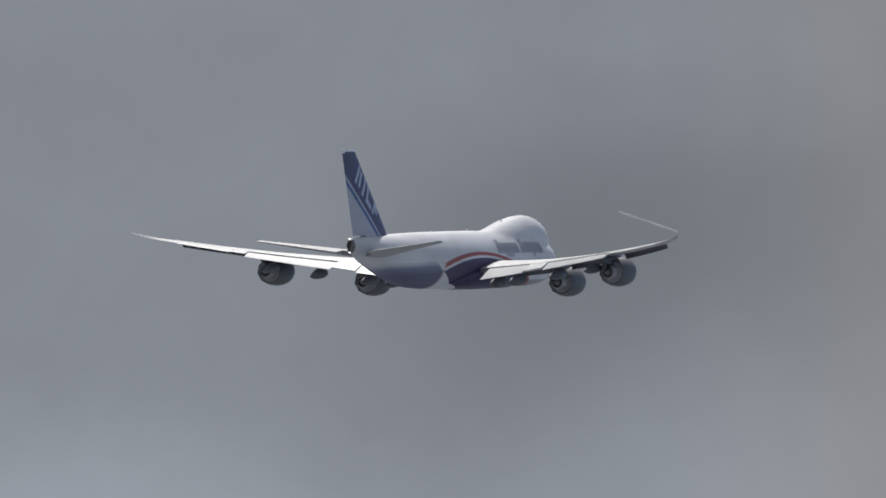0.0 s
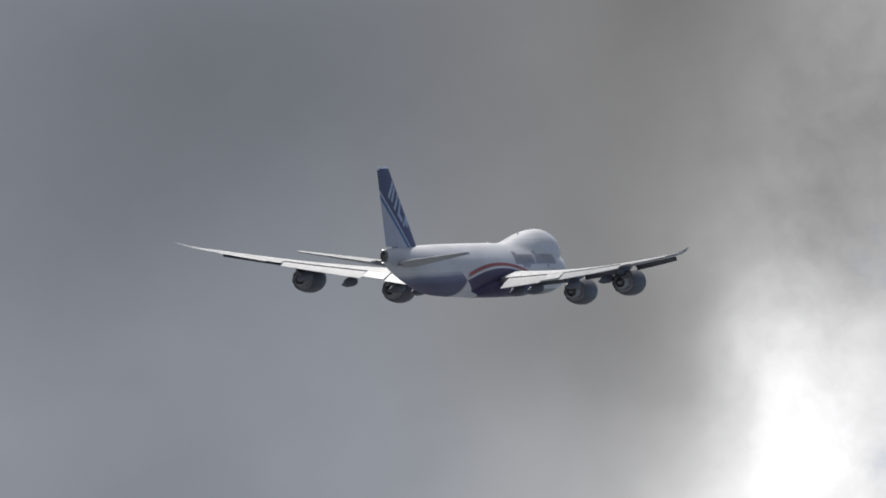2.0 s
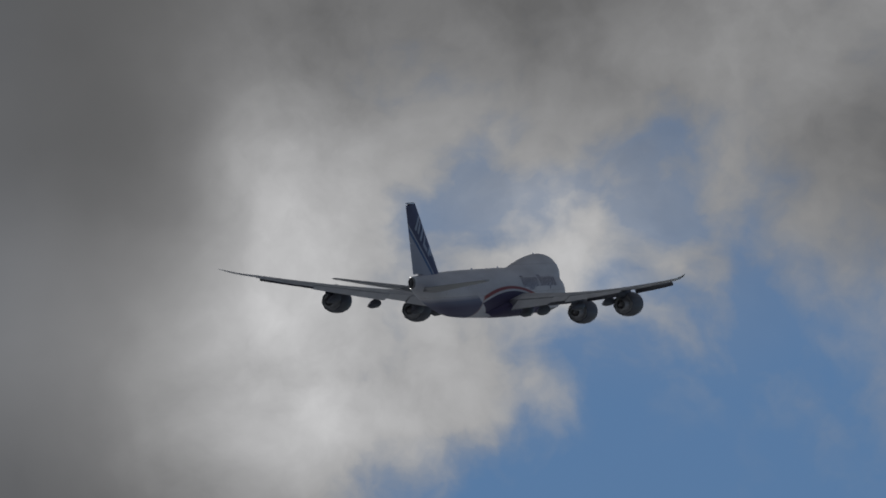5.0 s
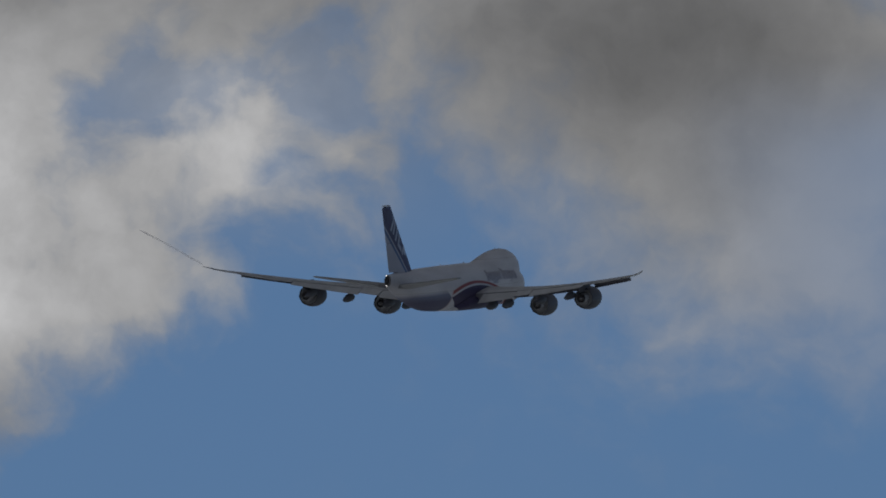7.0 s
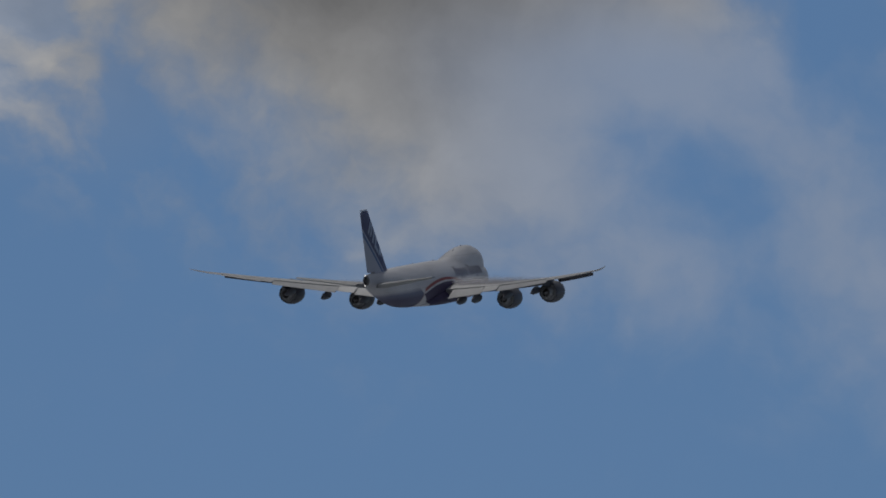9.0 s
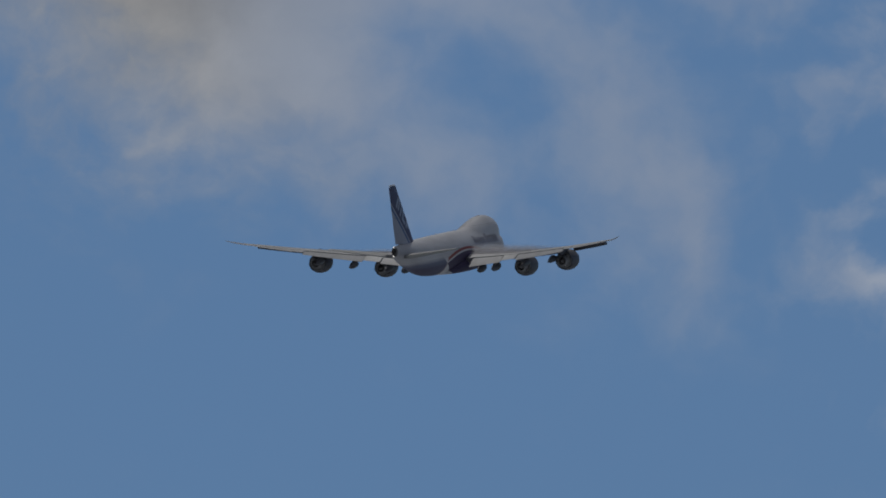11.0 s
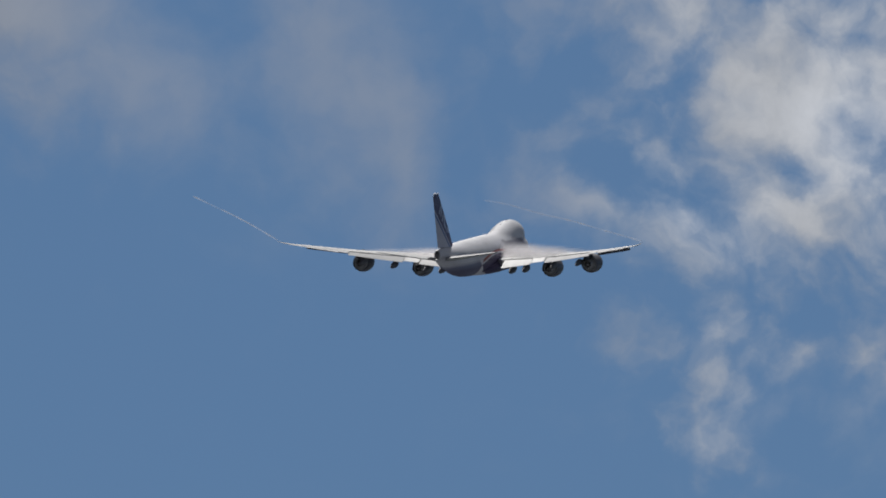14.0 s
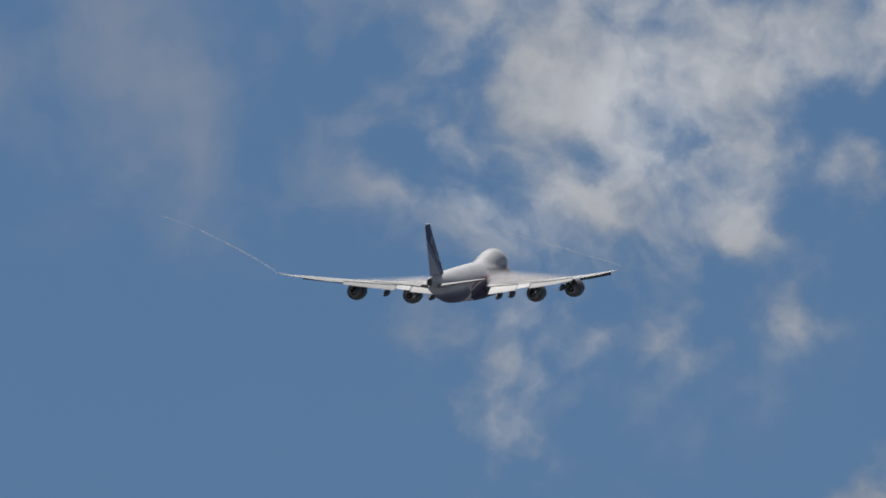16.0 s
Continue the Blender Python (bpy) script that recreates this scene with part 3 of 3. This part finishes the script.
def build_wing(plane, side):
    xs = span(2.2, 30.0, 26)
    wing = part("wing", mirror(loft([section(x, 0.0, 0.745) for x in xs]), side), WING_GREY, plane, "grey swept wing bent upward with a raked tip")
    tipx = [30.0, 30.8, 31.6, 32.4, 33.1, 33.7, 34.05, 34.25]
    part("wing_tip", mirror(loft([section(x, 0.0, 0.998) for x in tipx]), side), WING_GREY, wing, "swept-back pointed wing tip")
    for name, x0, x1, droop, slip, mat in (
        ("inboard_flap", 4.6, 10.4, 7.0, (0.22, -0.06), FLAP_WHITE),
        ("inboard_aileron", 10.55, 13.2, 4.0, (0.04, 0.0), FLAP_WHITE),
        ("outboard_flap", 13.35, 22.6, 8.5, (0.28, -0.08), FLAP_WHITE),
        ("fixed_trailing_edge", 22.65, 24.2, 0.01, (0.02, 0.0), WING_GREY),
        ("outboard_aileron", 24.3, 29.95, 3.0, (0.03, 0.0), WING_GREY),
    ):
        part(name, mirror(loft([section(x, 0.75, 0.998, droop, slip) for x in span(x0, x1, 6)]), side), mat, wing)
    # spoiler panels lying on the upper skin ahead of the flaps
    for x0, x1 in [(4.4 + 1.5 * k, 5.8 + 1.5 * k) for k in range(4)] + [(13.8 + 1.75 * k, 15.4 + 1.75 * k) for k in range(5)]:
        rows = []
        for x in (x0, x1):
            top = section(x, 0.60, 0.745)[:9]
            rows.append([(px, py, pz + 0.03) for px, py, pz in top] + [(px, py, pz - 0.02) for px, py, pz in reversed(top)])
        part("spoiler", mirror(loft(rows), side), FLAP_WHITE, wing)
    # canoe fairings over the flap tracks
    for x0, size in ((6.6, 1.0), (9.3, 1.0), (15.0, 0.85), (20.2, 0.8)):
        te = lerp_table(TE, x0)[0]
        zc = wing_z(x0) - 1.3
        prof = [(te + 4.8, 0.05), (te + 4.2, 0.36), (te + 3.0, 0.56), (te + 1.6, 0.62), (te + 0.2, 0.52), (te - 1.0, 0.28), (te - 1.8, 0.04)]
        v, f = turned([(y, r * size) for y, r in prof], 18)
        v = [(side * x0 + px * 0.75, py, zc + pz * 1.25 - 0.10 * max(0.0, te + 1.5 - py)) for px, py, pz in v]
        part("flap_track_fairing", (v, f), NACELLE, wing, "pointed canoe-shaped fairing under the flap")
    # leading-edge flaps let down ahead of the wing; the dark paint stands in for shade
    for x0, x1 in ((4.6, 10.7), (13.4, 19.8), (23.0, 30.4)):
        rows = []
        for x in span(x0, x1, 8):
            le = lerp_table(LE, x)[0]
            ch = le - lerp_table(TE, x)[0]
            zl = wing_z(x) + math.tan(radians(2.5 - 4.0 * (x - 3.2) / 31)) * 0.4 * ch
            k = 1.15 - 0.45 * x / 30
            line = [(-0.35, -0.10), (0.15, -0.22), (0.50, -0.50), (0.62, -0.85)]
            back = [(0.54, -0.88), (0.40, -0.56), (0.10, -0.32), (-0.35, -0.20)]
            rows.append([(x, le + k * a, zl + k * b) for a, b in line + back])
        part("leading_edge_flap", mirror(loft(rows), side), NACELLE, wing, "leading-edge flap let down, its shade put in as dark paint")
    return wing


# ---- engines
def build_engine(plane, x0, y0, z0):
    """y0: the plane of the fan nozzle's edge."""
    seg = 64

    def chevron(i, a):
        return 0.16 * (abs(((a * 9 / math.pi) % 2) - 1) - 0.5) * 2 if i in rim else 0.0

    outer = [(4.75, 1.22), (4.95, 1.30), (5.02, 1.42), (4.95, 1.52), (4.6, 1.64), (3.8, 1.74), (2.6, 1.76), (1.6, 1.70), (0.8, 1.58), (0.0, 1.42), (0.02, 1.36), (0.8, 1.40), (2.2, 1.34), (3.6, 1.32), (4.75, 1.22)]
    rim = (9, 10)
    v, f = turned(outer, seg, 0.0, chevron)
    place = [(x0 + x, y0 + y, z0 + z) for x, y, z in v]
    engine = part("engine", (place, f), NACELLE, plane, "grey turbofan with a serrated nozzle under the wing")

    def add(name, prof, mat, label="", s=40):
        v, f = turned(prof, s)
        return part(name, ([(x0 + x, y0 + y, z0 + z) for x, y, z in v], f), mat, engine, label)

    add("intake_lip", [(4.8, 1.21), (5.00, 1.29), (5.07, 1.42), (4.99, 1.53), (4.7, 1.635)], BARE, "bright metal intake lip")
    add("fan_duct", [(3.3, 1.33), (3.3, 0.05)], DARK, "dark fan face")
    add("bypass_duct", [(0.30, 1.385), (0.22, 0.8)], DARK, "dark bypass duct")
    add("core_cowl", [(2.2, 1.0), (1.2, 1.06), (0.2, 0.98), (-0.7, 0.82), (-1.35, 0.66), (-1.3, 0.60), (-0.4, 0.62)], CORE, "dull metal core cowl")
    add("exhaust_plug", [(-0.4, 0.6), (-0.6, 0.46), (-1.2, 0.38), (-1.9, 0.2), (-2.3, 0.02)], HOT, "dark exhaust plug")
    # pylon
    side = 1 if x0 > 0 else -1
    zw = wing_z(abs(x0))
    le = lerp_table(LE, abs(x0))[0]
    rings = []
    for y, lo, hi, w in ((y0 + 3.6, z0 + 1.62, z0 + 1.9, 0.12), (y0 + 2.4, z0 + 1.55, z0 + 2.35, 0.28), (le + 0.2, z0 + 1.1, zw + 0.12, 0.34), (le - 1.6, z0 + 0.75, zw - 0.1, 0.32), (le - 3.2, z0 + 0.9, zw - 0.1, 0.24), (le - 5.0, zw - 0.75, zw - 0.3, 0.06)):
        hi = max(hi, lo + 0.1)
        rings.append([(x0 + w * cx, y, lo + (hi - lo) * cz) for cx, cz in ((-0.6, 0), (0.6, 0), (1, 0.2), (1, 0.85), (0.7, 1), (-0.7, 1), (-1, 0.85), (-1, 0.2))])
    part("pylon", loft(rings), NACELLE, engine, "grey pylon to the wing")
    # strake on the cowl's inner flank
    a = -side * radians(38)
    pts = []
    for y, r in ((4.0, 1.66), (2.2, 1.72)):
        for rr, dx in ((r - 0.05, -0.02), (r - 0.05, 0.02), (r + (0.42 if y < 3 else 0.02), 0.015), (r + (0.42 if y < 3 else 0.02), -0.015)):
            pts.append((x0 + rr * math.sin(a) + dx, y0 + y, z0 + rr * math.cos(a)))
    part("strake", loft([pts[:4], pts[4:]]), NACELLE, engine, "", False)
    return engine


# ---- tail
def blade(root, tip, c0, c1, n=8, steps=6, upright=False, t=0.10, lift=0.0, tilt=0.0):
    """A tapered aerofoil between root and tip; each is (span, leading y, trailing y, height)."""
    rings = []
    for k in range(steps + 1):
        f = k / steps
        sp, le, te, hz = (a + (b - a) * f for a, b in zip(root, tip))
        ch = le - te
        fr = [c0 + (c1 - c0) * (0.5 - 0.5 * math.cos(math.pi * i / (n - 1))) for i in range(n)]

        def half(q):
            return 5 * t * ch * (0.2969 * math.sqrt(q) - 0.126 * q - 0.3516 * q * q + 0.2843 * q ** 3 - 0.1015 * q ** 4)

        ring = [(q, half(q)) for q in fr] + [(q, -half(q)) for q in reversed(fr)]
        rings.append([((h, le - q * ch, sp) if upright else (sp, le - q * ch, hz + h - lift * (q - c0) * ch + tilt * (q - 0.5) * ch)) for q, h in ring])
    return loft(rings)


FIN_ROOT, FIN_TIP = (2.9, -21.5, -33.8, 0), (13.3, -33.4, -37.9, 0)


def build_tail(plane):
    fin = part("vertical_fin", blade(FIN_ROOT, FIN_TIP, 0.0, 0.70, upright=True), FIN, plane, "tall navy fin with white bars and a teal stripe")
    mid_ = tuple(a + (b - a) * 0.47 for a, b in zip(FIN_ROOT, FIN_TIP))
    mid2 = tuple(a + (b - a) * 0.475 for a, b in zip(FIN_ROOT, FIN_TIP))
    low = tuple(a + (b - a) * 0.05 for a, b in zip(FIN_ROOT, FIN_TIP))
    top = tuple(a + (b - a) * 0.985 for a, b in zip(FIN_ROOT, FIN_TIP))
    part("rudder", blade(low, mid_, 0.705, 0.998, upright=True), FIN, fin, "lower rudder panel")
    part("rudder", blade(mid2, top, 0.705, 0.998, upright=True), FIN, fin, "upper rudder panel")

    cap = (FIN_TIP[0] + 0.02, FIN_TIP[1] - 0.05, FIN_TIP[2] + 0.05, 0), (FIN_TIP[0] + 0.24, FIN_TIP[1] - 0.35, FIN_TIP[2] + 0.02, 0)
    part("fin_cap", blade(*cap, 0.0, 0.998, upright=True, steps=2, t=0.09), PAINT_WHITE, fin, "pale cap along the fin's top")

    def on_fin(y, z, side):
        f = (z - FIN_ROOT[0]) / (FIN_TIP[0] - FIN_ROOT[0])
        le, te = (FIN_ROOT[i] + (FIN_TIP[i] - FIN_ROOT[i]) * f for i in (1, 2))
        q = min(0.99, max(0.004, (le - y) / (le - te)))
        h = 5 * 0.10 * (le - te) * (0.2969 * math.sqrt(q) - 0.126 * q - 0.3516 * q * q + 0.2843 * q ** 3 - 0.1015 * q ** 4)
        return (side * (h + 0.03), y, z)

    # pale slanting shapes of the operator's mark, running down the leading part of the fin
    def band(e, d):
        """From distance along the stripe and across it to (y, z)."""
        return (-0.839 * e + 0.545 * d, 0.545 * e + 0.839 * d)

    def stroke(e0, d0, e1, d1, wide):
        """A straight bar between two places on the band."""
        de, dd = e1 - e0, d1 - d0
        k = wide / 2 / math.hypot(de, dd)
        pe, pd = -dd * k, de * k
        return band(e0 + pe, d0 + pd), band(e1 + pe, d1 + pd), band(e1 - pe, d1 - pd), band(e0 - pe, d0 - pd)

    marks = (
        stroke(33.7, -10.4, 33.5, -8.0, 0.66), stroke(32.5, -10.2, 32.6, -8.2, 0.60), stroke(31.1, -10.5, 31.0, -8.1, 0.66),
        stroke(29.5, -10.5, 29.7, -8.3, 0.66), stroke(29.3, -10.2, 27.8, -10.2, 0.60),
        stroke(27.2, -10.5, 26.6, -8.5, 0.66), stroke(26.0, -9.9, 26.2, -8.7, 0.8),
    )
    for side in (1, -1):
        for m in marks:
            (a, b, c, d) = m
            v, f = [], []
            for i in range(5):
                for j in range(5):
                    u, w = i / 4, j / 4
                    y = (a[0] * (1 - u) + b[0] * u) * (1 - w) + (d[0] * (1 - u) + c[0] * u) * w
                    z = (a[1] * (1 - u) + b[1] * u) * (1 - w) + (d[1] * (1 - u) + c[1] * u) * w
                    v.append(on_fin(y, z, side))
            for i in range(4):
                for j in range(4):
                    f.append((i * 5 + j, i * 5 + j + 1, i * 5 + j + 6, i * 5 + j + 5))
            part("mark_bar", (v, f), LOGO_WHITE, fin, "pale slanting bar")
    for side in (1, -1):
        root, tip = (0.6, -25.2, -34.6, 1.15), (11.1, -33.9, -36.6, 2.75)
        stab = part("tailplane", mirror(blade(root, tip, 0.0, 0.70, t=0.10, tilt=0.045), side), TAIL_GREY, plane, "grey swept tailplane")
        cut = tuple(a + (b - a) * 0.5 for a, b in zip(root, tip))
        cut2 = tuple(a + (b - a) * 0.505 for a, b in zip(root, tip))
        low_ = tuple(a + (b - a) * 0.12 for a, b in zip(root, tip))
        part("elevator", mirror(blade(low_, cut, 0.705, 0.998, t=0.10, lift=0.0, tilt=0.045), side), TAIL_GREY, stab, "inner elevator")
        part("elevator", mirror(blade(cut2, tip, 0.705, 0.998, t=0.10, lift=0.0, tilt=0.045), side), TAIL_GREY, stab, "outer elevator")


def build_plane():
    plane = tagged(new("cargo_airplane"), "white four-engined cargo jet with navy tail climbing under broken cloud", "airplane")
    build_hull(plane)
    for side in (1, -1):
        build_wing(plane, side)
        build_engine(plane, side * 12.25, 6.5, -2.6)
        build_engine(plane, side * 21.5, -2.3, -1.25)
    build_tail(plane)
    return plane


airplane = build_plane()


# ---------------------------------------------------------------- vapour drawn from the damp air by wings and wing tips
def vapour_material(name, alpha, scale, contrast, curtain):
    m, n, l, b = material(name)
    tc = n.new("ShaderNodeTexCoord")
    nz = n.new("ShaderNodeTexNoise")
    nz.inputs["Scale"].default_value, nz.inputs["Detail"].default_value = scale, 4
    l.new(tc.outputs["Object"], nz.inputs["Vector"])
    f = mmath(n, l, "MULTIPLY", mstep(n, l, nz.outputs[0], (0.38 if curtain else 0.5) - contrast, (0.38 if curtain else 0.5) + contrast), alpha)
    if curtain:
        # thins out towards the tip and the top
        s = n.new("ShaderNodeSeparateXYZ")
        l.new(tc.outputs["UV"], s.inputs[0])
        top = mstep(n, l, s.outputs[1], 1.0, 0.1)
        f = mmath(n, l, "MULTIPLY", f, mmath(n, l, "MULTIPLY", top, mstep(n, l, s.outputs[0], 1.0, 0.35)))
    else:
        info = n.new("ShaderNodeObjectInfo")
        f = mmath(n, l, "MULTIPLY", f, mmath(n, l, "MULTIPLY_ADD", info.outputs["Random"], 0.7, 0.4))
    n.remove(b)
    lit, back_lit, both, clear, mix = (n.new("ShaderNode" + k) for k in ("BsdfDiffuse", "BsdfTranslucent", "AddShader", "BsdfTransparent", "MixShader"))
    lit.inputs["Color"].default_value, back_lit.inputs["Color"].default_value = (0.40, 0.39, 0.40, 1), (0.58, 0.57, 0.58, 1)
    l.new(lit.outputs[0], both.inputs[0])
    l.new(back_lit.outputs[0], both.inputs[1])
    l.new(f, mix.inputs[0])
    l.new(clear.outputs[0], mix.inputs[1])
    l.new(both.outputs[0], mix.inputs[2])
    l.new(mix.outputs[0], n["Material Output"].inputs["Surface"])
    return m


CURTAINS = 8
MISTS = {1: vapour_material("starboard_wing_mist", 0.64, 0.22, 0.30, True), -1: vapour_material("port_wing_mist", 0.52, 0.22, 0.30, True)}
TRAILS = [vapour_material("trail_mist", a, 0.15, 0.45, False) for a in (0.50, 0.38, 0.24)]


def mist_axis(side, k):
    """Root, direction along the wing and length of the k-th line from which mist rises."""
    q = 0.24 + 0.40 * k / (CURTAINS - 1)
    ends = []
    for x in (2.4, 23.0):
        le, te = lerp_table(LE, x)[0], lerp_table(TE, x)[0]
        ends.append(Vector((side * x, le + (te - le) * q, wing_z(x))))
    return ends[0], (ends[1] - ends[0]).normalized(), (ends[1] - ends[0]).length


def build_mist(side, k):
    """One thin curtain of mist, hinged on a line within the wing."""
    root, along, length = mist_axis(side, k)
    rise = (Vector((0, 0, 1)) - along * along.z).normalized()
    nu, nv = 12, 6
    verts, uvs = [], []
    for i in range(nu + 1):
        u = i / nu
        tall = (4.2 if side > 0 else 3.0) * (1 - 0.82 * u) * (0.75 + 0.25 * math.sin(math.pi * k / (CURTAINS - 1)))
        for j in range(nv + 1):
            verts.append(along * (length * u) + rise * (tall * j / nv))
            uvs.append((u, j / nv))
    faces = [(i * (nv + 1) + j, (i + 1) * (nv + 1) + j, (i + 1) * (nv + 1) + j + 1, i * (nv + 1) + j + 1) for i in range(nu) for j in range(nv)]
    ob = part("vapour", (verts, faces), MISTS[side], airplane, "thin white vapour over the wing")
    layer = ob.data.uv_layers.new(name="spread")
    for loop in ob.data.loops:
        layer.data[loop.index].uv = uvs[loop.vertex_index]
    return ob


def mist_pose(side, k, f):
    """f = 0: folded down into the wing; f = 1: risen."""
    root, along, length = mist_axis(side, k)
    fold = 86.0 * side * (1 if k < CURTAINS / 2 else -1)
    return Matrix.Translation(root) @ Matrix.Rotation(radians(fold * (1 - f)), 4, along)


def build_trail(side, k, mesh):
    ob = new("vapour_trail", mesh)
    ob.parent = airplane
    return tagged(ob, "thin white vapour trail from the wing tip")


mists = [(side, k, build_mist(side, k)) for side in (1, -1) for k in range(CURTAINS)]
trail_meshes = [mesh_of("vapour_trail", *turned([(-5.3, 0.11), (-4.0, 0.13), (0.0, 0.15), (4.0, 0.13), (5.3, 0.11)], 8), TRAILS[i]) for i in range(3)]
trails = [(side, k, build_trail(side, k, trail_meshes[min(2, k // 3)])) for side, n in ((1, 12), (-1, 9)) for k in range(n)]


# ---------------------------------------------------------------- moving things
def trail_pose(side, k):
    """Place of the k-th length of a trail behind the wing tip, in the aeroplane's space: 10 m a length."""
    def at(j):
        age = 0.1 * j
        rise = (3.2 if side > 0 else 11.5) * age - (0.8 if side > 0 else 4.0) * age * age + 0.14 * math.sin(1.3 * j + side) * min(1.0, age)
        return Vector((side * 34.2 - 2.2 * age, -15.7 - 104.0 * age, 3.75 + 10.0 * age + rise))
    a, b = at(k), at(k + 1)
    turn = (a - b).to_track_quat("Y", "Z").to_matrix().to_4x4()
    return Matrix.Translation((a + b) / 2) @ turn


def stowed(side):
    """Within the thick inner part of the wing."""
    a, b = Vector((side * 6.0, 6.0, -1.2)), Vector((side * 13.0, 0.5, -0.5))
    return Matrix.Translation((a + b) / 2) @ (a - b).to_track_quat("Y", "Z").to_matrix().to_4x4()


def motions():
    walk(airplane, [(0.5 * i, flight(0.5 * i)) for i in range(33)])
    for side, k, ob in mists:
        walk(ob, [(t, mist_pose(side, k, f)) for t, f in ((0, 0), (7.6, 0), (8.4, 0.3), (9.2, 0.45), (11.0, 0.5), (12.4, 0.62), (13.3, 0.85), (13.8, 1), (14.6, 1), (15.2, 0.7), (15.6, 0.75), (16, 1))])
    for side, k, ob in trails:
        # (the tip begins to shed, this length has drifted back to its place, it fades)
        if side > 0:
            shown = [(0.0, 0.0, 0.3)] if k < 2 else []
            shown.append((13.15, 13.2 + 0.08 * k, 14.2 if k > 9 else (15.1 if k > 4 else 14.7)))
            if k < 11:
                shown.append((15.25, 15.35 + 0.05 * k, 16.0))
        else:
            shown = [(5.8, 5.9, 7.3)] if k < 1 else ([(6.65, 6.75 + 0.05 * k, 7.3)] if k < 3 else [])
            if k < 4:
                shown.append((13.55, 13.65 + 0.08 * k, 16.0))
            else:
                if k < 6:
                    shown.append((13.55, 13.65 + 0.06 * k, 14.3))
                shown.append((15.2, 15.3 + 0.06 * k, 16.0))
        rest, tip, out = stowed(side), trail_pose(side, 0), trail_pose(side, k)
        rows = [] if shown[0][0] == 0 else [(0.0, rest)]
        for start, a, b in shown:
            rows += [(start - 0.1, rest), (start, tip), (a, out)] if start > 0 else [(0.0, out)]
            rows.append((b, out))
            if b < 16:
                rows.append((b + 0.1, rest))
        if shown[-1][2] < 16:
            rows.append((16.0, rest))
        walk(ob, rows)


motions()
